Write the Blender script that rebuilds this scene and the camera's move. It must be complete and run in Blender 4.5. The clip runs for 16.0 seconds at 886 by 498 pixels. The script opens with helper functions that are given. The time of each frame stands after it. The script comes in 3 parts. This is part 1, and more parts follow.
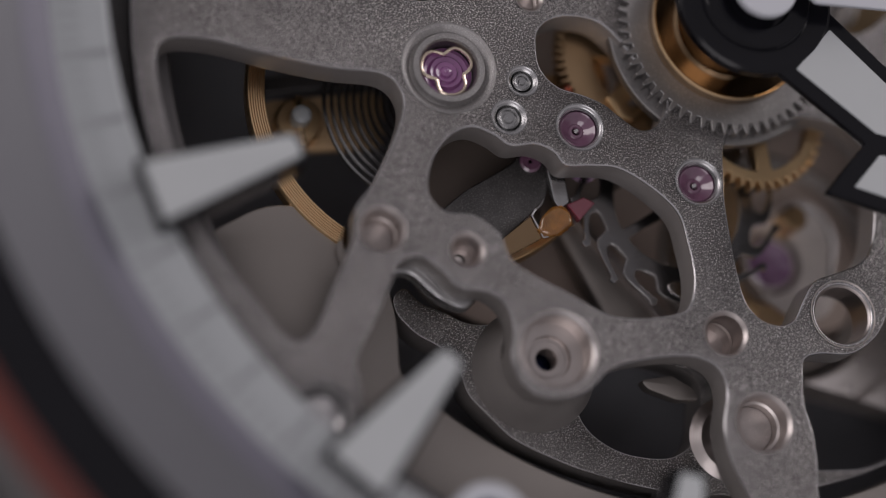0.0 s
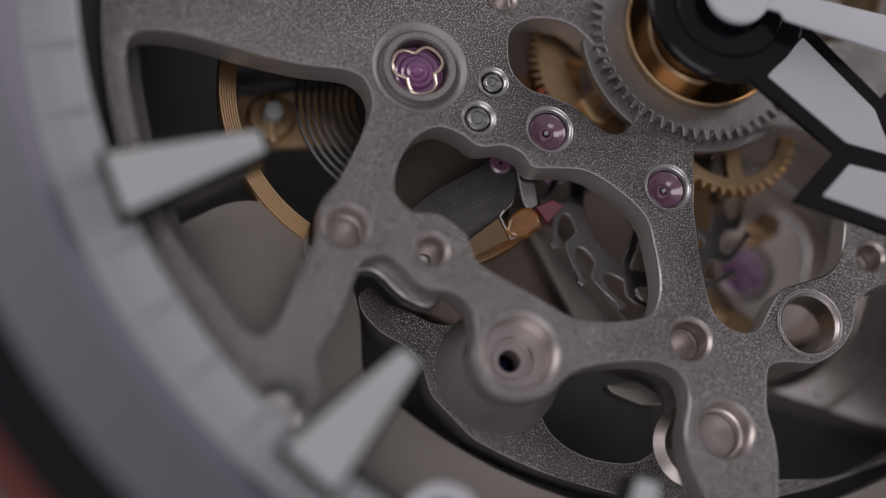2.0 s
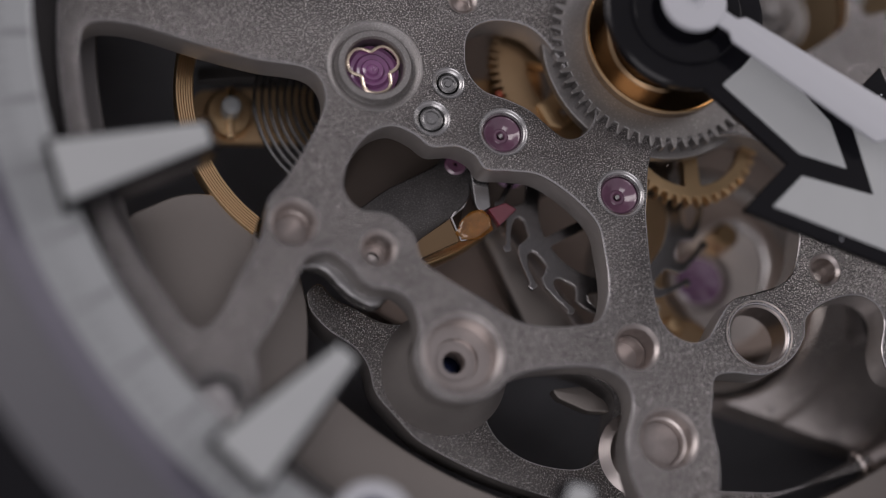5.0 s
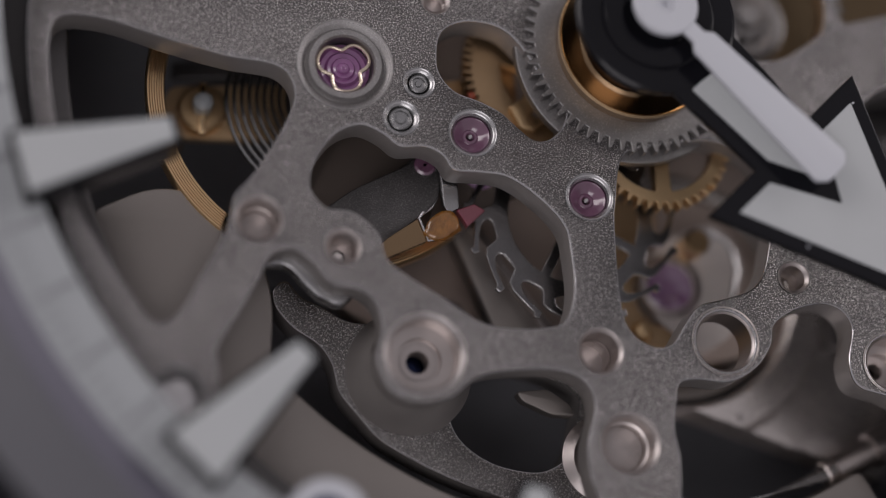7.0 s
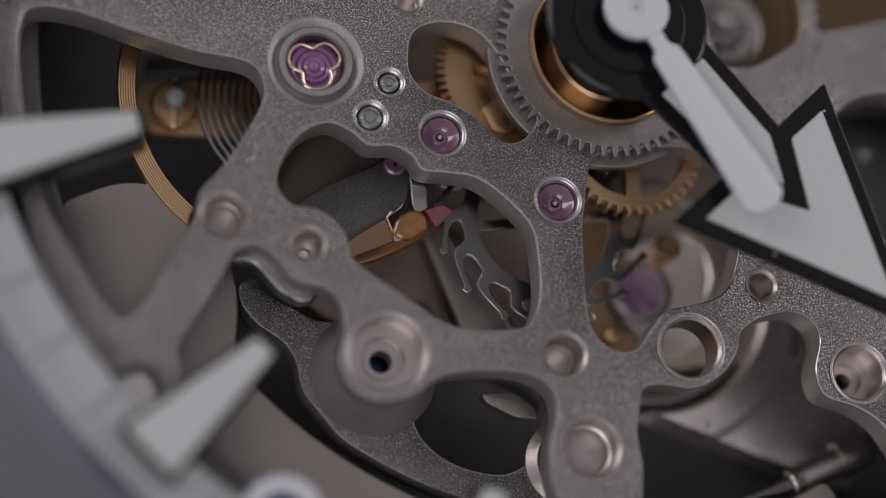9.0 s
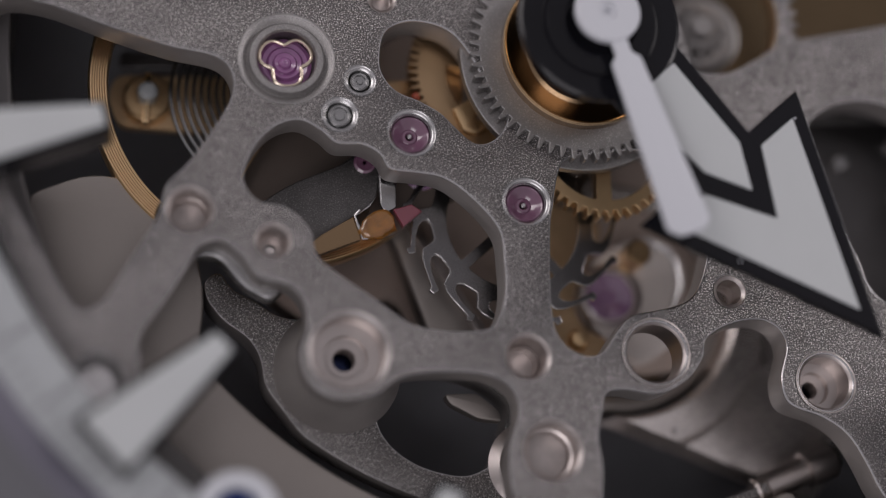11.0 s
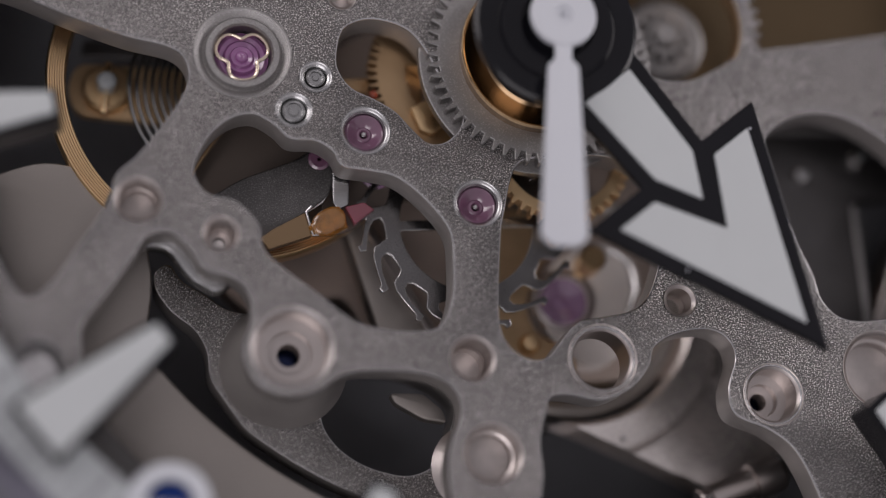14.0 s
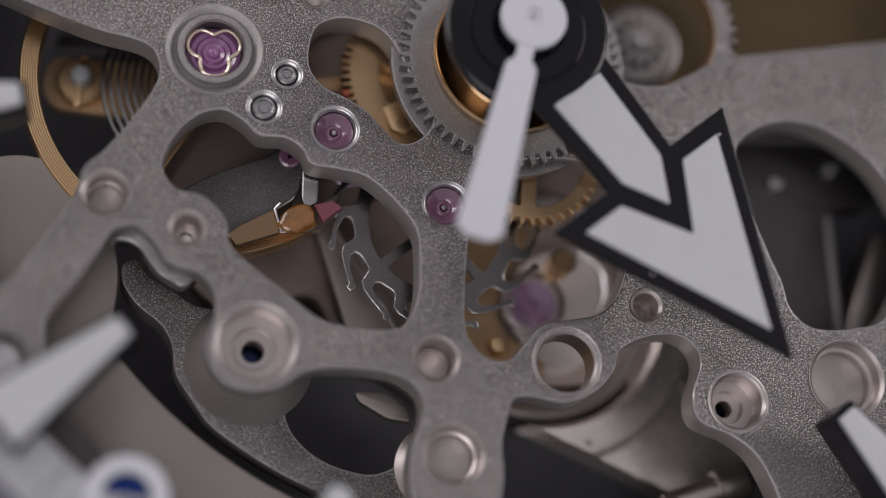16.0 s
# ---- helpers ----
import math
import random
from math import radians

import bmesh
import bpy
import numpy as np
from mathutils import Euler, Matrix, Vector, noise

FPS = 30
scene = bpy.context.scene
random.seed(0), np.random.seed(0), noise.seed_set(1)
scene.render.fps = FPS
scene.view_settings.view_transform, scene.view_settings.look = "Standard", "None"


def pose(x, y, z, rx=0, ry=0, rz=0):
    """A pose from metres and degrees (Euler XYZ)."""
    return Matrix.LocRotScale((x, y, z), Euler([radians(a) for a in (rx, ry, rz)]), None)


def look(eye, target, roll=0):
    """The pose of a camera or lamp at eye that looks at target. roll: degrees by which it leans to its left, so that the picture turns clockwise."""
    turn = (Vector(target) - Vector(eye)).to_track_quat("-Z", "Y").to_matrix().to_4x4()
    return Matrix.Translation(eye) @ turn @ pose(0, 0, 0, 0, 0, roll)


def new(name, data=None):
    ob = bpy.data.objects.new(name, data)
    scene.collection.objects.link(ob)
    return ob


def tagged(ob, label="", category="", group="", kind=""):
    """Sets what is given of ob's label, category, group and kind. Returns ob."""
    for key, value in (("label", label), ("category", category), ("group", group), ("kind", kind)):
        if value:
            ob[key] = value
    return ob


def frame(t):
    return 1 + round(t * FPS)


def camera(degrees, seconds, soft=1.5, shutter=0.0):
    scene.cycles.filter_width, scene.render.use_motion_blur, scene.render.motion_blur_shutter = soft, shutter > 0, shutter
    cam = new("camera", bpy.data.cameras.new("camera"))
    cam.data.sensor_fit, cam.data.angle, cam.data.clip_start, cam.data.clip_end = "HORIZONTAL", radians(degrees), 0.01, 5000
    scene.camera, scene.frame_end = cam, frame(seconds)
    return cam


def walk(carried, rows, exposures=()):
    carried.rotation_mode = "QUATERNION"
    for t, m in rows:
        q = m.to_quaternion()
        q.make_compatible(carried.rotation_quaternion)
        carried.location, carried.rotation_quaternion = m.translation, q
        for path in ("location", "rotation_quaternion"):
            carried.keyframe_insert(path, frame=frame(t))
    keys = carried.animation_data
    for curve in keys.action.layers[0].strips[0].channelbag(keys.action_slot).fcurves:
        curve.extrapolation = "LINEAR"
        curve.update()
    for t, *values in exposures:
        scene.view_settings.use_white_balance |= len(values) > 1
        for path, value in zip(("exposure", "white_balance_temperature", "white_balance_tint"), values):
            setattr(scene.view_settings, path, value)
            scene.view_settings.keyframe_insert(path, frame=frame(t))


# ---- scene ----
MM = 0.001
cam = camera(28.88, 16.0, soft=1.1)
cam.data.dof.use_dof = True
cam.data.dof.focus_distance = 42.5 * MM
cam.data.dof.aperture_fstop = 18.5
cam.data.dof.aperture_blades = 0

ROWS = [  # seconds, millimetres, degrees
    (0.0, -11.015, -15.504, 37.734, 17.110, -13.474, -6.609),
    (0.5, -10.639, -15.515, 37.835, 16.957, -13.342, -6.173),
    (1.0, -10.266, -15.543, 37.928, 16.841, -13.209, -5.755),
    (1.5, -9.896, -15.586, 38.012, 16.755, -13.078, -5.352),
    (2.0, -9.529, -15.640, 38.089, 16.695, -12.947, -4.962),
    (2.5, -9.166, -15.703, 38.160, 16.657, -12.819, -4.584),
    (3.0, -8.805, -15.772, 38.224, 16.636, -12.694, -4.216),
    (3.5, -8.448, -15.846, 38.284, 16.629, -12.571, -3.856),
    (4.0, -8.094, -15.922, 38.338, 16.632, -12.453, -3.503),
    (4.5, -7.744, -15.998, 38.389, 16.641, -12.339, -3.155),
    (5.0, -7.397, -16.072, 38.437, 16.655, -12.230, -2.811),
    (5.5, -7.054, -16.144, 38.482, 16.669, -12.125, -2.470),
    (6.0, -6.714, -16.212, 38.525, 16.683, -12.026, -2.131),
    (6.5, -6.378, -16.275, 38.566, 16.694, -11.932, -1.792),
    (7.0, -6.046, -16.333, 38.606, 16.700, -11.844, -1.454),
    (7.5, -5.717, -16.383, 38.645, 16.701, -11.760, -1.115),
    (8.0, -5.391, -16.427, 38.684, 16.695, -11.682, -0.775),
    (8.5, -5.068, -16.464, 38.723, 16.681, -11.609, -0.434),
    (9.0, -4.748, -16.493, 38.762, 16.660, -11.541, -0.091),
    (9.5, -4.431, -16.516, 38.801, 16.632, -11.478, 0.254),
    (10.0, -4.116, -16.532, 38.841, 16.596, -11.418, 0.601),
    (10.5, -3.804, -16.542, 38.882, 16.554, -11.363, 0.950),
    (11.0, -3.494, -16.547, 38.923, 16.507, -11.310, 1.301),
    (11.5, -3.186, -16.547, 38.966, 16.455, -11.261, 1.653),
    (12.0, -2.879, -16.545, 39.010, 16.401, -11.213, 2.005),
    (12.5, -2.573, -16.540, 39.055, 16.346, -11.167, 2.359),
    (13.0, -2.269, -16.536, 39.101, 16.294, -11.120, 2.711),
    (13.5, -1.964, -16.533, 39.149, 16.245, -11.074, 3.063),
    (14.0, -1.660, -16.534, 39.197, 16.205, -11.026, 3.413),
    (14.5, -1.355, -16.540, 39.247, 16.175, -10.975, 3.759),
    (15.0, -1.050, -16.555, 39.297, 16.159, -10.921, 4.101),
    (15.5, -0.743, -16.581, 39.347, 16.162, -10.862, 4.437),
    (16.0, -0.434, -16.620, 39.398, 16.188, -10.798, 4.766),
]
walk(cam, [(t, pose(x * MM, y * MM, z * MM, rx, ry, rz)) for t, x, y, z, rx, ry, rz in ROWS],
     exposures=[(0.0, 0.24), (9.0, 0.40), (16.0, 0.66)])

# ---- light: a dim studio with one soft lamp at the side and one overhead ----
world = bpy.data.worlds.new("studio")
scene.world = world
world.use_nodes = True
world.node_tree.nodes["Background"].inputs["Color"].default_value = (0.64, 0.60, 0.64, 1)
world.node_tree.nodes["Background"].inputs["Strength"].default_value = 0.40


def softbox(name, eye, target, size, watts, colour):
    lamp = bpy.data.lights.new(name, "AREA")
    lamp.shape, lamp.size, lamp.size_y = "RECTANGLE", size[0] * MM, size[1] * MM
    lamp.energy, lamp.color = watts, colour
    ob = new(name, lamp)
    ob.matrix_world = look(Vector(eye) * MM, Vector(target) * MM)
    return ob


softbox("softbox_side", (-190, 110, 140), (5, -3, 0), (160, 120), 0.135, (1.0, 0.92, 0.93))
softbox("softbox_right", (200, 70, 90), (5, -3, 0), (150, 90), 0.125, (1.0, 0.93, 0.95))
softbox("softbox_top", (-50, -105, 150), (5, -3, 0), (120, 90), 0.058, (1.0, 0.94, 0.98))

HUB = Vector((7.43, 0.86))   # the middle of the plate


# ---- materials ----
def material(name, colour, rough=0.4, metal=0.0, grain=0.0, grain_size=0.03, blotch=0.15, blotch_size=2.0, coat=0.0,
             brushed=None, ior=1.5, transmission=0.0, rough_var=0.1, glint_spots=0.0):
    m = bpy.data.materials.new(name)
    m.use_nodes = True
    nt = m.node_tree
    b = nt.nodes["Principled BSDF"]
    b.inputs["Metallic"].default_value = metal
    b.inputs["IOR"].default_value = ior
    b.inputs["Coat Weight"].default_value = coat
    b.inputs["Coat Roughness"].default_value = 0.08
    b.inputs["Transmission Weight"].default_value = transmission
    co = nt.nodes.new("ShaderNodeTexCoord")

    def noise_tex(size, detail=3.0, stretch=None):
        mp = nt.nodes.new("ShaderNodeMapping")
        nt.links.new(co.outputs["Object"], mp.inputs["Vector"])
        mp.inputs["Scale"].default_value = stretch if stretch else (1, 1, 1)
        n = nt.nodes.new("ShaderNodeTexNoise")
        n.inputs["Scale"].default_value = 1.0 / (size * MM)
        n.inputs["Detail"].default_value = detail
        nt.links.new(mp.outputs["Vector"], n.inputs["Vector"])
        return n

    big = noise_tex(blotch_size)
    mix = nt.nodes.new("ShaderNodeMix")
    mix.data_type = "RGBA"
    mix.inputs["A"].default_value = (*[c * (1 - blotch) for c in colour], 1)
    mix.inputs["B"].default_value = (*[min(1, c * (1 + blotch)) for c in colour], 1)
    nt.links.new(big.outputs["Fac"], mix.inputs["Factor"])
    last = mix.outputs["Result"]
    fine = noise_tex(grain_size, 4.0, brushed)
    fine.inputs["Roughness"].default_value = 0.72
    # sparkle of the grain painted into the base colour as fine bright spots
    if glint_spots:
        ramp = nt.nodes.new("ShaderNodeMapRange")
        ramp.inputs["From Min"].default_value, ramp.inputs["From Max"].default_value = 0.53, 0.70
        ramp.inputs["To Min"].default_value, ramp.inputs["To Max"].default_value = 1 - glint_spots * 0.06, 1 + glint_spots
        nt.links.new(fine.outputs["Fac"], ramp.inputs["Value"])
        mul = nt.nodes.new("ShaderNodeVectorMath")
        mul.operation = "SCALE"
        nt.links.new(last, mul.inputs[0])
        nt.links.new(ramp.outputs["Result"], mul.inputs["Scale"])
        last = mul.outputs["Vector"]
    nt.links.new(last, b.inputs["Base Color"])
    rr = nt.nodes.new("ShaderNodeMapRange")
    rr.inputs["To Min"].default_value, rr.inputs["To Max"].default_value = max(0.02, rough - rough_var), min(1, rough + rough_var)
    nt.links.new(fine.outputs["Fac"], rr.inputs["Value"])
    nt.links.new(rr.outputs["Result"], b.inputs["Roughness"])
    if grain:
        bump = nt.nodes.new("ShaderNodeBump")
        bump.inputs["Strength"].default_value = grain
        bump.inputs["Distance"].default_value = grain_size * MM * 0.6
        nt.links.new(fine.outputs["Fac"], bump.inputs["Height"])
        nt.links.new(bump.outputs["Normal"], b.inputs["Normal"])
    return m


NICKEL = material("sandblasted nickel", (0.175, 0.167, 0.164), 0.26, 1.0, grain=1.0, grain_size=0.036, blotch=0.25, blotch_size=1.1, glint_spots=5.2)
NICKEL_LOW = material("sandblasted nickel of the lower plate", (0.185, 0.177, 0.172), 0.26, 1.0, grain=1.0, grain_size=0.036, blotch=0.25, blotch_size=1.0, glint_spots=5.2)
BORE = material("turned nickel", (0.52, 0.475, 0.455), 0.32, 1.0, grain=0.2, grain_size=0.03, blotch=0.08, blotch_size=0.6)
STEEL = material("polished steel", (0.62, 0.61, 0.61), 0.22, 1.0, grain=0.05, grain_size=0.02, blotch=0.06)
SATIN = material("satin steel", (0.40, 0.40, 0.40), 0.24, 1.0, grain=0.15, grain_size=0.03, blotch=0.1, blotch_size=0.5)
GREY_STEEL = material("dull grey steel", (0.31, 0.30, 0.295), 0.45, 1.0, grain=0.5, grain_size=0.04, blotch=0.2, blotch_size=0.8, glint_spots=0.7)
BLASTED = material("dark blasted steel", (0.11, 0.106, 0.105), 0.34, 1.0, grain=0.8, grain_size=0.034, blotch=0.25, blotch_size=0.7, glint_spots=2.0)
BRASS = material("gilt brass", (0.84, 0.60, 0.34), 0.34, 1.0, grain=0.12, grain_size=0.03, blotch=0.10, blotch_size=0.8)
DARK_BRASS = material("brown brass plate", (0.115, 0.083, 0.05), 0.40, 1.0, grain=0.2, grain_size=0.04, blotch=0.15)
PALE_GOLD = material("pale gold wire", (0.80, 0.68, 0.55), 0.20, 1.0, blotch=0.08, blotch_size=0.3)
GOLD = material("polished gold", (0.86, 0.62, 0.36), 0.20, 1.0, grain=0.04, grain_size=0.02, blotch=0.05)
RUBY = material("synthetic ruby", (0.16, 0.075, 0.125), 0.10, 0.0, blotch=0.2, blotch_size=0.3, coat=0.5, ior=1.76, transmission=0.05)
VIOLET = material("violet cap jewel", (0.23, 0.085, 0.22), 0.10, 0.0, blotch=0.3, blotch_size=0.25, coat=0.5, ior=1.76, transmission=0.05)
AMBER = material("amber shellac", (0.62, 0.25, 0.05), 0.04, 0.0, blotch=0.85, blotch_size=0.3, coat=1.0, ior=1.5, transmission=0.7)
RED_RUBY = material("red ruby stone", (0.22, 0.035, 0.06), 0.08, 0.0, blotch=0.2, blotch_size=0.3, coat=0.6, ior=1.76, transmission=0.3)
LILAC = material("lilac ruby", (0.30, 0.17, 0.30), 0.15, 0.0, blotch=0.2, blotch_size=0.4, coat=0.5, ior=1.76)
MATT_FLOOR = material("matt bore floor", (0.46, 0.425, 0.41), 0.42, 0.9, grain=0.4, grain_size=0.035, blotch=0.22, blotch_size=0.3, glint_spots=0.3)
RED_BEAD = material("orange-red lacquer", (0.55, 0.09, 0.03), 0.2, 0.0, blotch=0.2, blotch_size=0.1, coat=0.5)
MILLED = material("milled nickel wall", (0.30, 0.28, 0.268), 0.42, 0.4, grain=0.25, grain_size=0.04, blotch=0.12, blotch_size=0.8)
PALE = material("pale matt metal", (0.80, 0.74, 0.70), 0.5, 0.35, grain=0.15, grain_size=0.05, blotch=0.1, blotch_size=1.0)
UMBER = material("brown-grey tarnished metal", (0.50, 0.41, 0.355), 0.5, 0.35, grain=0.2, grain_size=0.05, blotch=0.25, blotch_size=2.5)
BLACK = material("black lacquer", (0.006, 0.006, 0.008), 0.16, 0.0, grain=0.05, grain_size=0.05, blotch=0.2, ior=1.33)
LUME = material("white luminous paint", (0.43, 0.45, 0.455), 0.55, 0.0, grain=0.10, grain_size=0.06, blotch=0.03, blotch_size=1.0)
WHITE = material("white enamel", (0.52, 0.535, 0.57), 0.35, 0.0, grain=0.03, grain_size=0.05, blotch=0.02)
CHAPTER = material("pale silver ring", (0.37, 0.39, 0.40), 0.45, 0.2, grain=0.1, grain_size=0.05, blotch=0.05)
FLANGE = material("blue-grey flange", (0.125, 0.126, 0.139), 0.40, 0.3, grain=0.1, grain_size=0.08, blotch=0.06, blotch_size=4)
BRONZE = material("brown gilt bronze", (0.52, 0.36, 0.21), 0.38, 1.0, grain=0.12, grain_size=0.03, blotch=0.12, blotch_size=0.8)
DULL = material("dull dark steel", (0.115, 0.11, 0.11), 0.45, 1.0, grain=0.3, grain_size=0.05, blotch=0.2, blotch_size=1.5)
INK = material("grey ink", (0.24, 0.25, 0.26), 0.5, 0.0)
# violet reflection haze of the unbuilt crystal, put into the flange foot's colour
VIOLET_GREY = material("grey with painted violet haze", (0.135, 0.131, 0.165), 0.4, 0.2, blotch=0.08, blotch_size=3)
TOOTH = material("dark steel of the escape wheel", (0.17, 0.165, 0.165), 0.28, 1.0, grain=0.1, grain_size=0.03, blotch=0.15, blotch_size=0.4)
DISH = material("bright satin nickel", (0.74, 0.69, 0.66), 0.27, 0.9, grain=0.15, grain_size=0.04, blotch=0.12, blotch_size=1.2)
OCHRE = material("ochre gilt metal", (0.62, 0.44, 0.26), 0.55, 0.6, grain=0.2, grain_size=0.05, blotch=0.3, blotch_size=0.7)
OLD_GOLD = material("old gold", (0.30, 0.205, 0.12), 0.16, 1.0, grain=0.04, grain_size=0.02, blotch=0.1)
HOLDER = material("matt champagne metal", (0.34, 0.312, 0.29), 0.48, 0.9, grain=0.15, grain_size=0.05, blotch=0.08, blotch_size=2)
DARK = material("dark inner case", (0.18, 0.18, 0.195), 0.6, 0.0, grain=0.2, grain_size=0.2, blotch=0.2)
RED = material("red gasket", (0.10, 0.014, 0.008), 0.5, 0.0, blotch=0.15)
# dark brown with the shade of the deep openings put into the colour
SHADE = material("dark brown shaded metal", (0.13, 0.105, 0.09), 0.5, 0.5, grain=0.2, grain_size=0.05, blotch=0.2, blotch_size=1.5)
DARK_BLUED = material("dark blue steel", (0.02, 0.028, 0.07), 0.25, 0.9, blotch=0.15, blotch_size=0.3)
SCREW_BLUE = material("blue steel", (0.02, 0.05, 0.22), 0.2, 0.9, blotch=0.15, blotch_size=0.3)
TABLE = material("black studio table", (0.015, 0.015, 0.017), 0.6, 0.0, grain=0.2, grain_size=1.0)


# ---- shaping helpers: all shapes are written in millimetres ----
def finish(me, mat, smooth=22):
    me.transform(Matrix.Scale(MM, 4))
    me.materials.clear()
    me.materials.append(mat)
    me.polygons.foreach_set("use_smooth", [True] * len(me.polygons))
    me.set_sharp_from_angle(angle=radians(smooth))
    me.update()
    return me


def thing(name, label, category, x=0.0, y=0.0, z=0.0, turn=0.0, group="", kind=""):
    ob = new(name)
    ob.empty_display_size = 0.001
    ob.matrix_world = pose(x * MM, y * MM, z * MM, 0, 0, turn)
    return tagged(ob, label, category, group, kind)


def part(name, shape, mat, parent=None, label="", smooth=22):
    """Links a bmesh or mesh, in millimetres, as one mesh object under a thing or a part."""
    if isinstance(shape, bmesh.types.BMesh):
        me = bpy.data.meshes.new(name)
        shape.to_mesh(me)
        shape.free()
    else:
        me = shape
    me.name = name
    ob = new(name, finish(me, mat, smooth))
    ob.parent = parent
    if label:
        ob["label"] = label
    return ob


def milled(ob, mat):
    """Gives the upright walls of a flat piece their machined surface, and its chamfers their polish."""
    ob.data.materials.append(mat)
    ob.data.materials.append(STEEL)
    for f in ob.data.polygons:
        n = abs(f.normal.z)
        f.material_index = 1 if n < 0.2 else 2 if n < 0.97 else 0
    return ob


def spline(points, steps=6):
    """A closed smooth loop through the points."""
    n, out = len(points), []
    for i in range(n):
        p0, p1, p2, p3 = (Vector(points[(i + k) % n]) for k in (-1, 0, 1, 2))
        for s in range(steps):
            t = s / steps
            out.append(0.5 * (2 * p1 + (p2 - p0) * t + (2 * p0 - 5 * p1 + 4 * p2 - p3) * t * t + (3 * p1 - p0 - 3 * p2 + p3) * t ** 3))
    return [tuple(v) for v in out]


def ring(r, x=0.0, y=0.0, n=48, start=0.0, end=360.0):
    closed = abs(end - start) >= 360
    return [(x + r * math.cos(radians(start + (end - start) * i / (n if closed else n - 1))),
             y + r * math.sin(radians(start + (end - start) * i / (n if closed else n - 1)))) for i in range(n)]


def rounded(corners, r=0.1, n=4):
    """A polygon with its corners rounded."""
    out, m = [], len(corners)
    for i in range(m):
        a, b, c = Vector(corners[i - 1]), Vector(corners[i]), Vector(corners[(i + 1) % m])
        k = min(r, (a - b).length * 0.45, (c - b).length * 0.45)
        p, q = b + (a - b).normalized() * k, b + (c - b).normalized() * k
        for s in range(n + 1):
            t = s / n
            out.append(tuple(p * (1 - t) ** 2 + b * 2 * t * (1 - t) + q * t * t))
    return out


def area(loop):
    return sum(loop[i - 1][0] * loop[i][1] - loop[i][0] * loop[i - 1][1] for i in range(len(loop))) / 2


def slab(outer, holes=(), bottom=-1.0, top=0.0, bevel=0.05, rounds=1):
    """A flat piece with the outline, its holes and chamfered edges."""
    cu = bpy.data.curves.new("slab", "CURVE")
    cu.dimensions, cu.fill_mode = "2D", "BOTH"
    cu.extrude = (top - bottom) / 2 - bevel
    cu.bevel_depth, cu.bevel_resolution, cu.offset = bevel, rounds, -bevel
    for k, loop in enumerate([outer, *holes]):
        if (area(loop) > 0) != (k == 0):
            loop = loop[::-1]
        sp = cu.splines.new("POLY")
        sp.points.add(len(loop) - 1)
        sp.use_cyclic_u = True
        for p, v in zip(sp.points, loop):
            p.co = (v[0], v[1], 0, 1)
    ob = new("slab", cu)
    me = bpy.data.meshes.new_from_object(ob.evaluated_get(bpy.context.evaluated_depsgraph_get()))
    bpy.data.objects.remove(ob)
    bpy.data.curves.remove(cu)
    bm = bmesh.new()
    bm.from_mesh(me)
    bmesh.ops.remove_doubles(bm, verts=bm.verts, dist=2e-4)
    bm.to_mesh(me)
    bm.free()
    me.transform(Matrix.Translation((0, 0, (top + bottom) / 2)))
    return me


def lathe(profile, n=48, x=0.0, y=0.0, start=0.0, end=360.0):
    """A turned piece: profile of (radius, height), from the outside or inside round."""
    bm = bmesh.new()
    closed = abs(end - start) >= 360
    cols = []
    for i in range(n if closed else n + 1):
        a = radians(start + (end - start) * i / n)
        cols.append([bm.verts.new((x + r * math.cos(a), y + r * math.sin(a), z)) for r, z in profile])
    for i in range(len(cols) if closed else len(cols) - 1):
        a, b = cols[i], cols[(i + 1) % len(cols)]
        for j in range(len(profile) - 1):
            bm.faces.new((a[j], b[j], b[j + 1], a[j + 1]))
    bmesh.ops.remove_doubles(bm, verts=bm.verts, dist=1e-5)
    bmesh.ops.recalc_face_normals(bm, faces=bm.faces)
    return bm


def tube(points, r, closed=False, n=8):
    """A wire along the points."""
    cu = bpy.data.curves.new("wire", "CURVE")
    cu.dimensions = "3D"
    cu.bevel_depth, cu.bevel_resolution, cu.use_fill_caps = r, max(1, n // 4), True
    sp = cu.splines.new("POLY")
    sp.points.add(len(points) - 1)
    sp.use_cyclic_u = closed
    for p, v in zip(sp.points, points):
        p.co = (v[0], v[1], v[2], 1)
    ob = new("wire", cu)
    me = bpy.data.meshes.new_from_object(ob.evaluated_get(bpy.context.evaluated_depsgraph_get()))
    bpy.data.objects.remove(ob)
    bpy.data.curves.remove(cu)
    return me


def toothed(n, r_out, r_root):
    """The outline of a gear."""
    out = []
    for i in range(n):
        a = 360.0 / n * i
        for da, r in ((-0.30, r_root), (-0.20, (r_out + r_root) / 2), (-0.12, r_out * 0.995), (0, r_out), (0.12, r_out * 0.995), (0.20, (r_out + r_root) / 2), (0.30, r_root)):
            t = radians(a + da * 360.0 / n)
            out.append((r * math.cos(t), r * math.sin(t)))
    return out


def spoke_windows(n, r_in, r_out, spoke):
    """The openings between the spokes of a wheel."""
    loops = []
    for i in range(n):
        a0, a1 = 360.0 / n * i, 360.0 / n * (i + 1)
        e_out, e_in = math.degrees(spoke / 2 / r_out), math.degrees(spoke / 2 / r_in)
        loop = ring(r_out, n=14, start=a0 + e_out, end=a1 - e_out) + ring(r_in, n=8, start=a1 - e_in, end=a0 + e_in)
        loops.append(rounded(loop, 0.06, 2))
    return loops


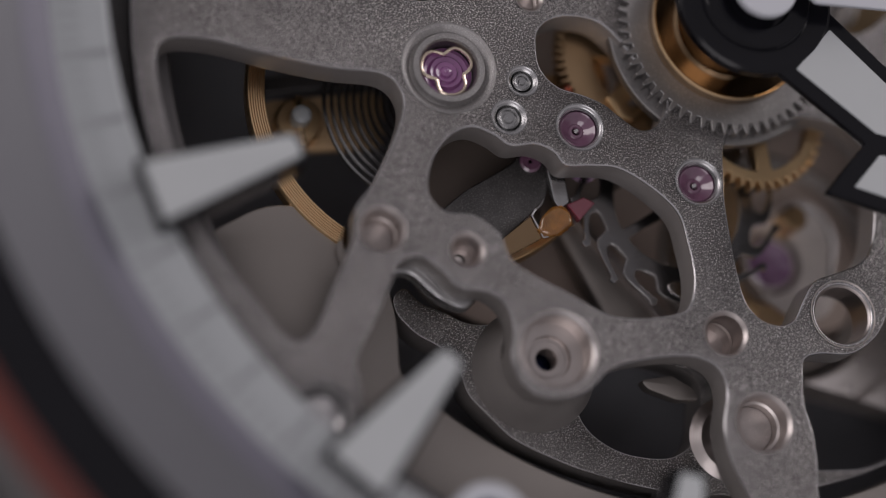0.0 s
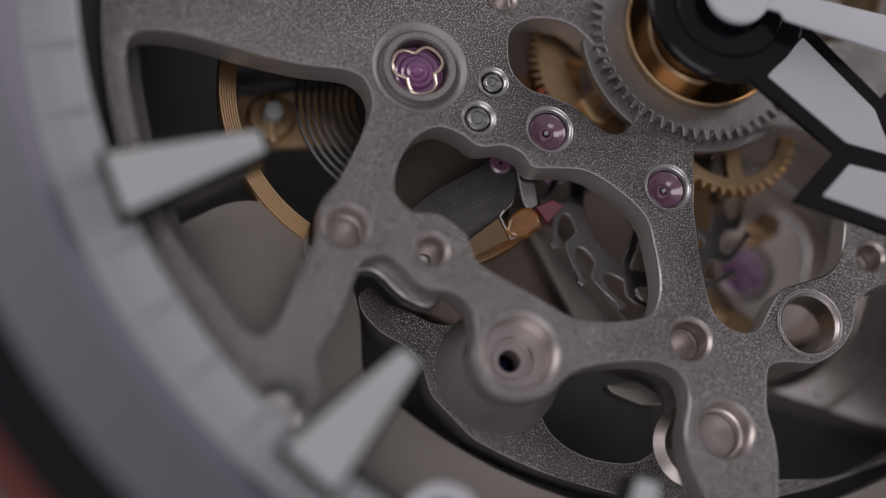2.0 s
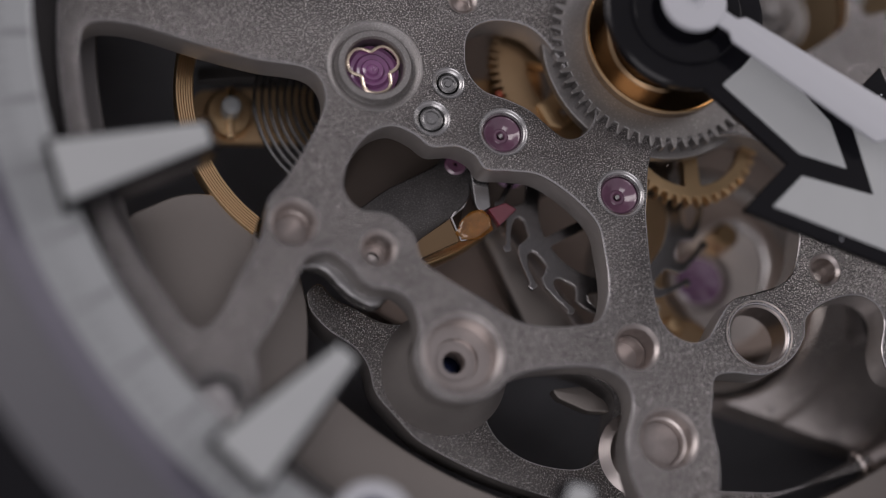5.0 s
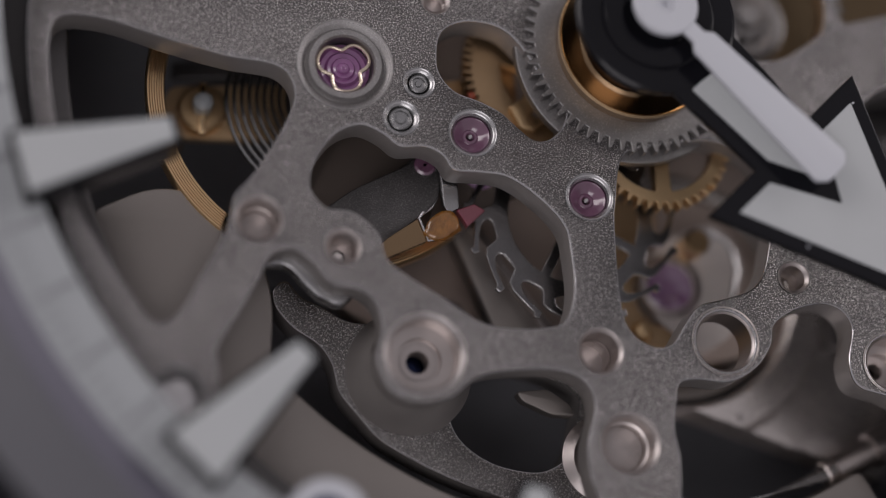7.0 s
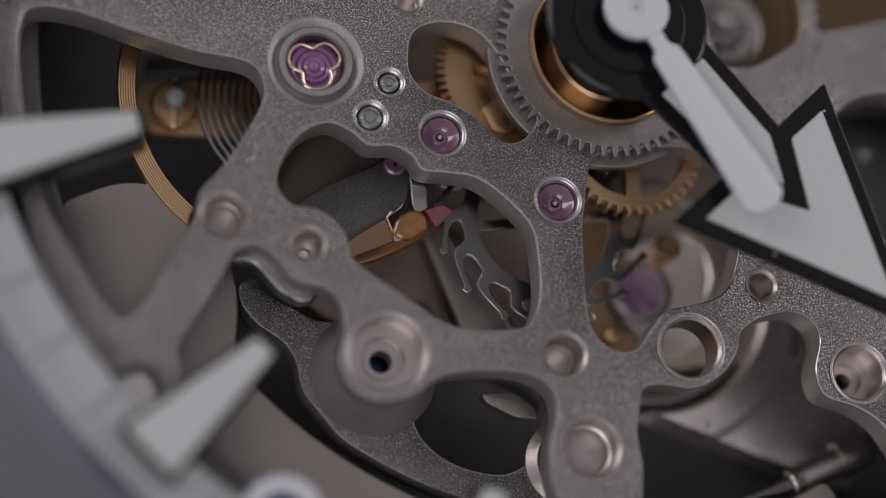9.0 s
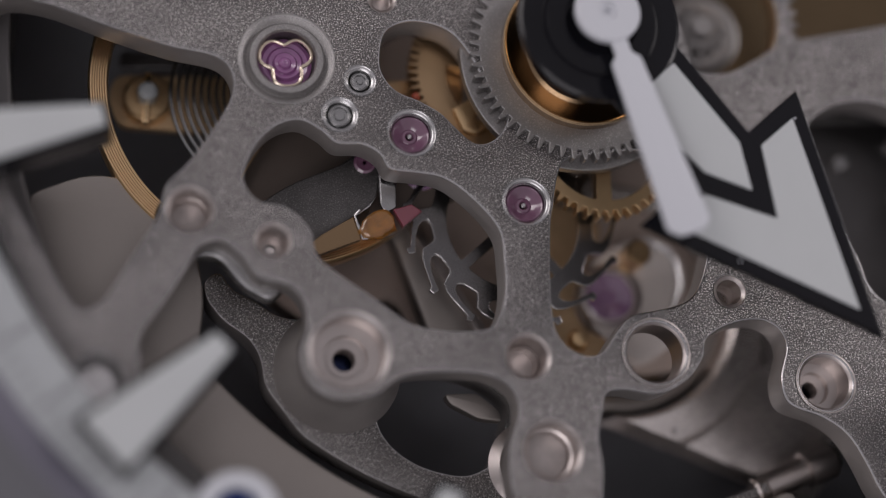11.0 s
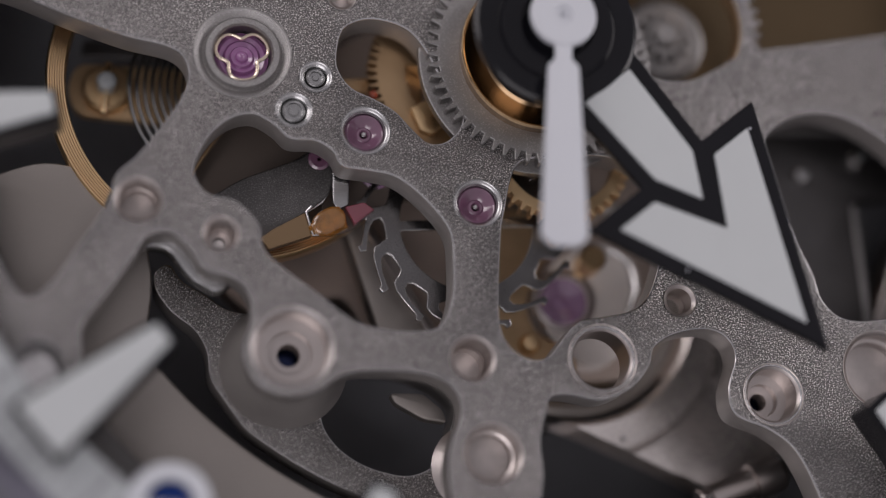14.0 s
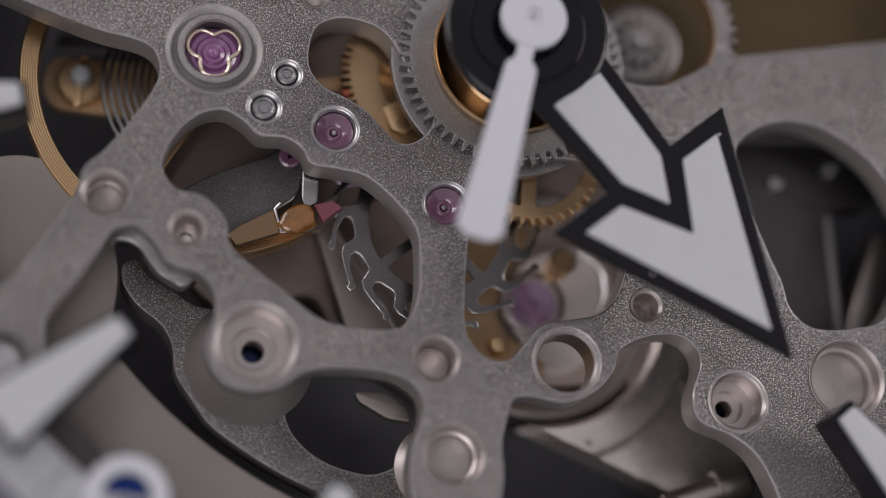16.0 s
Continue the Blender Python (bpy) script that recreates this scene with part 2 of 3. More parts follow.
# ---- the setting: table, case, rings ----
hx, hy = HUB
cx, cy = 7.05, 1.6   # the middle of the case and its rings
ground = part("table", slab(rounded([(-250, -250), (250, -250), (250, 250), (-250, 250)], 5), (), -12.0, -9.0, 0.2), TABLE)
tagged(ground, "black matt studio table under the watch", "table", kind="structure")
case_back = part("case_back", slab(ring(21.5, cx, cy, 96), (), -9.0, -6.0, 0.2), DARK)
tagged(case_back, "dark inside of the watch case", "case back", kind="structure")

case = thing("watch_case", "satin steel watch case round the movement", "watch case", cx, cy)
part("case_wall", lathe([(20.95, -8.9), (22.6, -8.9), (23.4, -2.0), (22.9, 2.6), (21.4, 3.9), (21.0, 3.6), (20.95, -8.9)], 120), DULL, case)
part("gasket", lathe([(20.32, 2.6), (20.93, 2.6), (20.93, 3.5), (20.32, 3.3), (20.32, 2.6)], 120), RED, case, "dark red gasket ring")
part("rim", lathe([(19.0, 2.55), (20.3, 2.55), (20.3, 3.25), (19.0, 3.0), (19.0, 2.55)], 120), BLACK, case, "black rim")

rehaut = thing("chapter_ring", "pale silver minute ring with fine ticks and a blue-grey sloping flange", "dial ring", cx, cy)
part("flange", lathe([(17.22, 0.55), (17.22, 1.62), (18.98, 3.0), (18.98, 0.55), (17.22, 0.55)], 160), FLANGE, rehaut, "blue-grey sloping flange")
part("flange_foot", lathe([(16.55, 0.55), (16.55, 1.12), (16.75, 1.25), (17.21, 1.61), (17.21, 0.55), (16.55, 0.55)], 160), VIOLET_GREY, rehaut, "foot of the flange, grey with the crystal's violet haze painted in")
part("scale", lathe([(15.22, 0.55), (15.22, 1.02), (15.30, 1.08), (16.54, 1.10), (16.54, 0.55), (15.22, 0.55)], 160), CHAPTER, rehaut)


def tick(length, width):
    return slab([(16.45 - length, -width / 2), (16.45, -width / 2), (16.45, width / 2), (16.45 - length, width / 2)], (), 1.085, 1.115, 0.004, 0)


minor, major = None, None
for i in range(300):
    a = i * 1.2
    if not 165 < a % 360 < 335:
        continue
    big = i % 5 == 0
    src = major if big else minor
    if src is None:
        src = part("tick", tick(1.15 if big else 0.55, 0.15 if big else 0.07), INK, rehaut)
        if big:
            major = src
        else:
            minor = src
        src.matrix_basis = pose(0, 0, 0, 0, 0, a)
    else:
        ob = new("tick", src.data)
        ob.parent = rehaut
        ob.matrix_basis = pose(0, 0, 0, 0, 0, a)

holder = thing("movement_holder", "matt champagne metal holder ring round the movement", "holder ring", hx, hy)


def polar(r, a):
    return (r * math.cos(radians(a)), r * math.sin(radians(a)))


band = [polar(14.05, a) for a in range(198, 301, 3)] + [polar(12.1, a) for a in range(300, 221, -3)] + [polar(11.0, 216), polar(10.6, 208), polar(11.2, 200), polar(12.4, 197)]
part("shelf", slab(rounded(band, 0.7, 4), (), -2.9, -1.85, 0.08, 2), HOLDER, holder)
part("outer_ring", slab(ring(19.0, n=120), [ring(14.05, n=120)], -3.0, -0.95, 0.10, 2), DULL, holder, "grey outer ring with a worn edge")

# ---- lower plate ----
low = thing("lower_plate", "sandblasted nickel lower plate with a milled opening", "watch plate", 0.03, 0.06, -0.3)
low_out = ([(hx + 11.75 * math.cos(radians(a)), hy + 11.75 * math.sin(radians(a))) for a in range(237, 331, 3)]
           + [(17.2, -5.6), (16.2, -5.2), (14.9, -8.4), (12.6, -9.9), (10.2, -10.45), (8.3, -10.35), (7.5, -9.6), (7.6, -8.3), (7.3, -7.3), (6.6, -6.6), (4.6, -7.1), (2.6, -6.4), (1.6, -6.0), (0.8, -6.15), (0.25, -6.08), (-0.31, -5.72), (-0.87, -5.51), (-1.19, -5.03), (-1.56, -5.31), (-1.49, -5.74), (-1.06, -6.27), (-0.37, -6.68), (-0.05, -7.15), (0.06, -7.85)])
low_open = spline([(2.95, -7.7), (2.85, -8.5), (3.2, -9.12), (3.94, -9.59), (4.92, -9.78), (5.5, -9.62), (5.85, -9.27), (6.05, -8.6), (6.05, -7.8), (4.9, -7.25), (3.5, -7.3)])
milled(part("plate", slab(rounded(low_out, 0.25, 3), [low_open], -2.9, -1.8, 0.03, 2), NICKEL_LOW, low), MILLED)
part("pillar", lathe([(0.6, -0.655), (0.74, -0.655), (0.76, -1.45), (0.84, -1.65), (1.1, -1.795), (0, -1.795)], 48, 6.75, -9.42), BORE, low, "bright pillar")

# ---- skeleton plate ----
plate = thing("skeleton_plate", "sandblasted nickel skeleton plate with chamfered openings", "watch plate")
HOLES = {  # name: x, y, radius of the bore, radius of the countersink
    "shock": (0.02, -0.09, 1.08), "pin_a": (1.85, -0.47, 0.31), "pin_b": (1.39, -1.41, 0.36), "jewel_a": (3.17, -1.71, 0.52),
    "jewel_b": (6.07, -3.24, 0.52), "bush": (-2.06, -4.12, 0.50), "small": (-0.06, -4.73, 0.37), "well": (1.86, -7.28, 0.88),
    "dowel": (6.16, -7.12, 0.50), "cup": (6.78, -9.36, 0.66), "through": (9.35, -6.80, 0.74), "thread": (11.27, -5.13, 0.35),
    "well_b": (13.71, -7.25, 0.68), "recess": (16.52, -6.35, 0.93), "rim": (-3.90, -8.35, 0.55), "top": (2.32, 1.76, 0.30)}
O_BALANCE = spline([(-7.04, 0.20), (-6.79, 0.75), (-5.80, 0.75), (-4.20, 0.29), (-2.85, -0.03), (-1.63, -0.22), (-1.22, -0.83), (-1.43, -1.65), (-2.17, -2.97), (-2.64, -3.56), (-2.79, -4.34), (-3.34, -5.43), (-3.86, -6.43), (-4.46, -6.68), (-5.23, -5.63), (-6.05, -4.31), (-6.60, -2.82), (-6.94, -1.16)])
O_PALLET = spline([(-0.85, -3.23), (-0.66, -2.48), (-0.19, -1.87), (0.39, -1.63), (0.92, -1.83), (1.35, -2.14), (1.97, -2.12), (2.41, -2.33), (2.68, -2.68), (3.36, -2.72), (4.06, -2.82), (4.82, -3.34), (5.39, -3.99), (5.53, -4.69), (5.57, -5.67), (5.33, -6.38), (4.87, -6.57), (4.06, -6.62), (3.24, -6.48), (2.36, -5.93), (1.49, -5.40), (0.98, -4.97), (0.79, -4.36), (0.21, -3.87), (-0.47, -3.76)])
O_LOWER = spline([(-1.98, -5.41), (-1.77, -4.98), (-1.26, -4.83), (-0.78, -5.14), (-0.34, -5.64), (0.32, -5.76), (0.74, -6.16), (0.83, -6.75), (0.70, -7.34), (0.82, -7.88), (1.23, -8.29), (1.84, -8.43), (2.49, -8.27), (3.10, -7.81), (3.91, -7.63), (5.12, -7.61), (5.79, -7.94), (5.95, -8.53), (5.74, -9.36), (5.80, -10.26), (6.20, -11.76), (5.49, -13.28), (2.85, -13.14), (-0.18, -12.09), (-2.16, -10.78), (-2.88, -9.19), (-2.95, -7.81), (-2.99, -7.22), (-2.44, -6.29)])
O_BARREL = spline([(7.95, -11.88), (7.99, -10.27), (8.00, -9.67), (7.90, -8.97), (7.98, -8.38), (8.11, -7.88), (8.57, -7.76), (9.39, -7.81), (10.12, -7.43), (10.54, -6.85), (10.66, -6.35), (11.23, -5.96), (12.01, -5.78), (12.52, -5.97), (12.72, -6.45), (12.55, -7.23), (12.75, -7.85), (13.63, -8.15), (14.31, -8.63), (14.93, -9.73), (15.42, -11.07), (12.56, -12.78), (9.41, -13.36)])
O_TRAIN = spline([(6.88, -2.44), (6.77, -3.22), (6.69, -4.01), (6.75, -5.99), (7.01, -6.68), (7.52, -6.98), (7.99, -6.89), (8.36, -6.37), (8.75, -5.92), (9.37, -5.74), (10.07, -5.50), (10.47, -5.06), (10.72, -4.22), (10.93, -3.03), (10.42, -2.00), (9.31, -1.60), (7.89, -1.80), (7.13, -2.00)])
O_KEYLESS = spline([(13.38, -1.06), (14.32, -3.22), (14.74, -4.01), (15.02, -4.73), (15.61, -5.13), (16.67, -5.02), (17.62, -4.51), (18.25, -2.51), (17.28, -0.63), (15.57, 0.29), (14.09, 0.03)])
O_WHEEL = spline([(2.32, 0.23), (2.45, 0.90), (3.06, 1.25), (3.93, 1.15), (4.48, 0.66), (5.04, -0.25), (5.53, -0.86), (5.49, -1.37), (5.15, -1.75), (4.73, -1.81), (4.27, -1.46), (3.88, -1.11), (3.35, -0.85), (2.77, -0.64), (2.41, -0.24)])
O_UPPER = spline([(11.24, 0.70), (12.16, 1.19), (12.97, 1.74), (14.70, 2.23), (17.46, 2.97), (18.85, 3.33), (18.69, 7.31), (12.07, 8.19), (10.34, 5.27), (9.53, 3.42), (9.33, 2.06), (10.13, 0.84)])
O_TOP = spline([(-0.55, 1.71), (0.25, 2.05), (1.05, 2.68), (1.25, 4.13), (-0.41, 5.17), (-2.29, 4.10), (-2.11, 2.38)])
bores = [ring(r + 0.02, x, y, 48) for x, y, r in HOLES.values()]
body = part("plate", slab(ring(15.0, hx, hy, 160), [O_BALANCE, O_PALLET, O_LOWER, O_BARREL, O_TRAIN, O_KEYLESS, O_WHEEL, O_UPPER, O_TOP, *bores], -0.95, 0.0, 0.042, 2), NICKEL, plate)
milled(body, MILLED)
part("boss", lathe([(1.15, -0.94), (1.26, -1.25), (1.40, -1.75), (1.58, -2.09), (0.45, -2.09), (0.45, -0.94)], 56, *HOLES["well"][:2]), MILLED, plate, "turned boss under the plate")


part("boss", lathe([(0.80, -0.94), (0.80, -1.75), (0.72, -1.85), (0.3, -1.85), (0.3, -0.94)], 40, *HOLES["bush"][:2]), STEEL, plate, "bright boss under the arm")


def bushing(name, hole, depth, floor_r=0.0, mat=BORE):
    """The bright countersunk bore of a hole, with a floor that may be drilled."""
    x, y, r = HOLES[hole]
    c = 0.075
    k = r - 0.03
    prof = [(r + c, 0.012), (r + c - 0.02, 0.010), (r + 0.01, -0.028), (k, -0.07), (k, -depth * 0.62), (k * 0.9, -depth * 0.66), (k * 0.88, -depth), (floor_r, -depth)]
    return part(name, lathe(prof, 48, x, y), mat, plate)


bushing("bore", "bush", 0.95)
bushing("bore", "small", 0.9, 0.16)
bushing("bore", "dowel", 1.25)
bushing("bore", "cup", 0.85)
x, y, r = HOLES["through"]
part("bore", lathe([(r + 0.13, 0.012), (r + 0.11, 0.010), (r + 0.01, -0.05), (r - 0.03, -0.10), (r - 0.03, -0.94), (r + 0.02, -0.94)], 48, x, y), BORE, plate)
bushing("bore", "thread", 0.93, 0.27)
bushing("bore", "recess", 0.75)
bushing("bore", "rim", 0.8, 0.0, STEEL)
bushing("bore", "top", 0.5)
for hole, depth in (("cup", 0.85), ("recess", 0.75), ("bush", 0.95)):
    x, y, r = HOLES[hole]
    part("floor", slab(ring(r * 0.84, x, y, 40), (), -depth - 0.03, -depth + 0.02, 0.01, 0), MATT_FLOOR, plate, "matt floor of the bore")


def well(hole, depth, hole_r, deep):
    x, y, r = HOLES[hole]
    prof = [(r + 0.11, 0.012), (r + 0.09, 0.010), (r + 0.01, -0.035), (r - 0.04, -0.09), (r - 0.04, -depth), (r * 0.62, -depth - 0.03), (r * 0.60, -depth - 0.25), (hole_r + 0.04, -depth - 0.27)]
    z = -depth - 0.27
    k = 0
    while z > -deep:   # thread
        prof.append((hole_r + (0.03 if k % 2 else -0.02), z))
        z -= 0.06
        k += 1
    prof += [(hole_r, -deep), (0.0, -deep)]
    part("well", lathe(prof, 56, x, y), BORE, plate, "stepped screw well with a thread")
    part("screw_end", lathe([(0, -deep + 0.10), (hole_r * 0.9, -deep + 0.09), (hole_r * 0.9, -deep)], 24, x, y), DARK_BLUED, plate, "blued screw end")


well("well", 0.72, 0.30, 1.75)
well("well_b", 0.80, 0.24, 1.7)


for x0, y0, x1, y1 in [(2.53, -0.89, 2.46, -1.07), (2.77, -0.78, 2.82, -0.73), (2.43, -1.37, 2.48, -1.31), (6.95, -1.94, 7.04, -1.98), (7.33, -2.49, 7.39, -2.44)]:
    part("nick", tube([(x0, y0, 0.002), ((x0 + x1) / 2, (y0 + y1) / 2, 0.008), (x1, y1, 0.002)], 0.014, False, 4), STEEL, plate, "bright nick in the plate")

# ---- jewels and pins in the plate ----
def jewel(hole):
    x, y, r = HOLES[hole]
    t = thing("jewel_bearing", "purple-red ruby bearing in a bright countersunk hole of the plate", "jewel", x, y, 0, 0, "jewels of the plate")
    part("setting", lathe([(r + 0.10, 0.012), (r + 0.08, 0.010), (r, -0.04), (r - 0.04, -0.10), (r - 0.05, -0.4), (r - 0.1, -0.4)], 40), SATIN, t)
    part("ruby", lathe([(r - 0.045, -0.45), (r - 0.05, -0.15), (r - 0.08, -0.13), (r - 0.12, -0.16), (r - 0.2, -0.25), (0.2, -0.33), (0.17, -0.30), (0.12, -0.29), (0.09, -0.32), (0.075, -0.45)], 40), RUBY, t)
    part("pivot", lathe([(0.07, -0.45), (0.07, -0.27), (0.04, -0.24), (0, -0.235)], 20), STEEL, t)


jewel("jewel_a")
jewel("jewel_b")


def pin(hole):
    x, y, r = HOLES[hole]
    t = thing("steady_pin", "round steel pin pressed into a hole of the plate", "pin", x, y, 0, 20, "pins of the plate")
    part("collar", lathe([(r + 0.10, 0.012), (r + 0.08, 0.012), (r - 0.02, -0.05), (r - 0.06, -0.12), (r - 0.06, -0.5)], 36), SATIN, t)
    part("pin", lathe([(r - 0.07, -0.5), (r - 0.075, -0.07), (r - 0.12, -0.02), (r - 0.15, -0.03), (r - 0.17, -0.09), (r - 0.22, -0.09), (r - 0.24, -0.05), (0, -0.05)], 36), SATIN, t)


pin("pin_a")
pin("pin_b")

shock = thing("shock_jewel", "violet cap jewel under a three-lobed gilt spring in steel", "jewel", *HOLES["shock"][:2], 0)
part("setting", lathe([(1.0, -0.12), (0.97, -0.09), (0.93, -0.02), (0.90, 0.05), (0.76, 0.06), (0.72, 0.0), (0.70, -0.45), (0.5, -0.45)], 64), GREY_STEEL, shock)
part("chamfer", lathe([(1.20, 0.010), (1.17, 0.016), (1.09, -0.02), (1.02, -0.08), (0.98, -0.10)], 64), GREY_STEEL, shock, "turned chamfer")
part("jewel", lathe([(0.69, -0.45), (0.66, -0.34), (0.56, -0.30), (0.46, -0.34), (0.40, -0.27), (0.30, -0.31), (0.26, -0.25), (0.16, -0.29), (0.12, -0.24), (0.06, -0.22), (0.0, -0.26)], 48), VIOLET, shock)
lyre = []
for i in range(180):
    a = 2.0 * i
    dip = sum(math.exp(-(((a - c + 180) % 360 - 180) / 24.0) ** 2) for c in (98, 218, 338))
    lyre.append(((0.665 - 0.25 * dip) * math.cos(radians(a)), (0.665 - 0.25 * dip) * math.sin(radians(a)), -0.14 + 0.03 * dip))
part("spring", tube(lyre, 0.05, True), PALE_GOLD, shock, "gilt spring clip")

# ---- wheels on the hub ----
hour_wheel = thing("hub_gear", "grey steel toothed wheel round a gilt tube at the hub", "gear", 7.40, 0.80)
part("toothed_ring", slab(toothed(58, 2.86, 2.60), [ring(1.9, n=64)], -0.22, 0.14, 0.02, 0), GREY_STEEL, hour_wheel)
part("base_disc", slab(ring(3.02, n=96), [ring(1.5, n=48)], -0.50, -0.23, 0.03, 1), GREY_STEEL, hour_wheel)
part("tube", lathe([(2.06, 0.14), (2.06, 0.42), (2.02, 0.47), (1.97, 0.44), (1.95, 0.2), (1.4, 0.15), (1.3, 0.2), (1.3, 1.8), (0, 1.8)], 64), OLD_GOLD, hour_wheel, "polished old-gold tube")
part("lip", lathe([(2.062, 0.40), (2.06, 0.47), (2.03, 0.51), (1.99, 0.49), (1.97, 0.43)], 72), GOLD, hour_wheel, "bright gilt lip")

motion_wheel = thing("setting_gear", "grey steel pinion on a satin disc inside a toothed ring", "gear", 11.09, 2.42, -1.45)
part("wheel", lathe([(1.18, -0.6), (1.18, -0.02), (1.05, 0.05), (0.98, -0.02), (0, -0.02)], 56), GREY_STEEL, motion_wheel)
ring_low = part("toothed_ring", slab(toothed(44, 2.5, 2.3), [ring(1.9, n=48)], -0.5, -0.06, 0.02, 0), NICKEL, motion_wheel, "grey toothed ring")
lip_low = part("lip", lathe([(1.895, -0.5), (1.895, -0.05), (1.86, -0.02), (1.82, -0.1), (1.82, -0.5)], 64), BRONZE, motion_wheel, "thin gilt lip")
ring_low.matrix_basis = lip_low.matrix_basis = pose(-0.17 * MM, -0.08 * MM, 1.40 * MM)
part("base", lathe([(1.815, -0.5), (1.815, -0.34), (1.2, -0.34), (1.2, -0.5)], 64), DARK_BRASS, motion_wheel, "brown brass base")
part("disc", lathe([(0.97, -0.02), (0.95, 0.03), (0, 0.03)], 48), GREY_STEEL, motion_wheel)
part("pinion", slab(toothed(12, 0.72, 0.48), (), 0.03, 0.30, 0.03, 1), GREY_STEEL, motion_wheel)
part("post", lathe([(0.33, 0.30), (0.32, 0.5), (0.26, 0.55), (0, 0.55)], 32), GREY_STEEL, motion_wheel)


# ---- wheels of the train, under the plate ----
def train_wheel(label, x, y, z, n, r, spokes, mat, turn=0.0, pinion=0.3, thick=0.18, inner=0.76):
    t = thing("brass_gear", label, "gear", x, y, z, turn, "wheels of the train")
    part("wheel", slab(toothed(n, r, r * 0.90), spoke_windows(spokes, r * 0.22, r * inner, r * 0.2) if spokes else (), -thick, 0, 0.015, 0), mat, t)
    part("pinion", slab(toothed(10, pinion, pinion * 0.7), (), -1.2, 0.35, 0.01, 0), STEEL, t, "steel pinion")
    part("arbor", lathe([(0.12, 0.35), (0.12, 0.8), (0.05, 0.85), (0.0, 0.85)], 16), STEEL, t)
    return t


train_wheel("gilt brass train wheel with four spokes", 8.23, -1.29, -0.72, 42, 1.95, 4, BRASS, 2, 0.3, 0.42)
train_wheel("gilt brass wheel with fine teeth behind the plate", 5.61, 0.60, -1.3, 66, 2.35, 5, BRONZE, 20, 0.5, 0.35, 0.58)

train_wheel("gilt brass wheel under the upper opening", -0.7, 3.1, -1.2, 40, 1.5, 4, BRASS, 12)

gilt_clip = thing("gilt_clip", "bright gilt clip with a window over the brass wheel", "clip")
part("clip", slab(rounded([(4.42, -0.52), (5.31, 0.10), (5.66, 0.12), (5.78, -0.55), (5.05, -1.15), (4.7, -1.1)], 0.08), [rounded([(4.95, -0.68), (5.42, -0.38), (5.58, -0.62), (5.1, -0.98)], 0.06)], -1.27, -1.12, 0.04, 2), BRASS, gilt_clip)

bead = thing("red_bead", "tiny orange-red bead beside the gilt wheel teeth", "bead", 3.46, -0.25, -1.25)
part("bead", lathe([(0.0, -0.06), (0.09, -0.05), (0.12, 0.0), (0.09, 0.07), (0.0, 0.1)], 20), RED_BEAD, bead)

post = thing("guide_post", "bright steel guide post beside the brass plate", "post", 17.36, 2.62, -1.6)
part("post", lathe([(0.34, 0), (0.34, 1.1), (0.28, 1.25), (0.12, 1.32), (0, 1.33)], 32), STEEL, post)
part("collar", lathe([(0.46, 0), (0.46, 0.3), (0.36, 0.36), (0.345, 0.36)], 32), SATIN, post)

bridge = thing("train_bridge", "pale metal bridge under the train wheels", "bridge", 0.22, -0.07, -0.55)
part("bridge", slab(spline([(8.2, -4.6), (8.42, -3.85), (8.99, -3.36), (9.98, -3.0), (10.62, -3.5), (10.75, -4.15), (10.5, -4.85), (10.3, -5.8), (9.5, -6.1), (8.6, -5.5)]), [ring(0.66, 8.82, -4.6)], -3.1, -2.3, 0.12, 2), PALE, bridge)
part("edge", tube([(10.0, -3.06, -2.30), (10.4, -3.25, -2.30), (10.62, -3.55, -2.30), (10.73, -4.1, -2.30), (10.6, -4.6, -2.30), (10.45, -5.1, -2.30)], 0.07, False, 8), STEEL, bridge, "bright rounded edge")
gilt_cock = thing("gilt_cock", "ochre gilt cock curving round the pale bridge", "bridge")
part("cock", slab(spline([(7.2, -2.3), (8.7, -2.5), (8.75, -3.2), (8.3, -4.1), (8.15, -4.9), (8.5, -5.55), (9.4, -5.95), (9.3, -6.8), (7.6, -6.9), (6.9, -6.0), (6.8, -4.0)]), (), -3.66, -3.0, 0.1, 2), OCHRE, gilt_cock)
part("bead", lathe([(0.0, -2.62), (0.2, -2.66), (0.27, -2.8), (0.27, -3.0), (0, -3.0)], 24, 8.2, -5.9), BRASS, gilt_cock, "gilt bead")
part("rim", lathe([(0.86, -2.29), (0.84, -2.2), (0.74, -2.18), (0.68, -2.26), (0.68, -2.4)], 48, 8.82, -4.6), BORE, bridge, "bright ring round the jewel hole")
part("post", lathe([(0.34, -2.29), (0.34, -1.6), (0.26, -1.5), (0, -1.5)], 28, 9.4, -3.55), BRASS, bridge, "gilt post")
big_jewel = thing("bridge_jewel", "large purple ruby set in the pale bridge", "jewel", 9.04, -4.67, -2.82)
part("ruby", lathe([(0.65, -0.5), (0.65, -0.04), (0.58, 0.0), (0.2, -0.12), (0.1, -0.1), (0.0, -0.1)], 40), LILAC, big_jewel)

# ---- barrel and crown side ----
barrel = thing("barrel", "pale satin mainspring barrel under the train", "barrel", 9.34, -4.45, -3.2)
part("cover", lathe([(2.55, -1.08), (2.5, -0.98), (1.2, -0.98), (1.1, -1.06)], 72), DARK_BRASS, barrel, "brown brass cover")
part("drum", lathe([(0.7, -1.1), (2.6, -1.1), (2.7, -0.35), (2.95, -0.25), (3.1, -0.35), (3.12, -2.4), (0.0, -2.4)], 96), HOLDER, barrel)

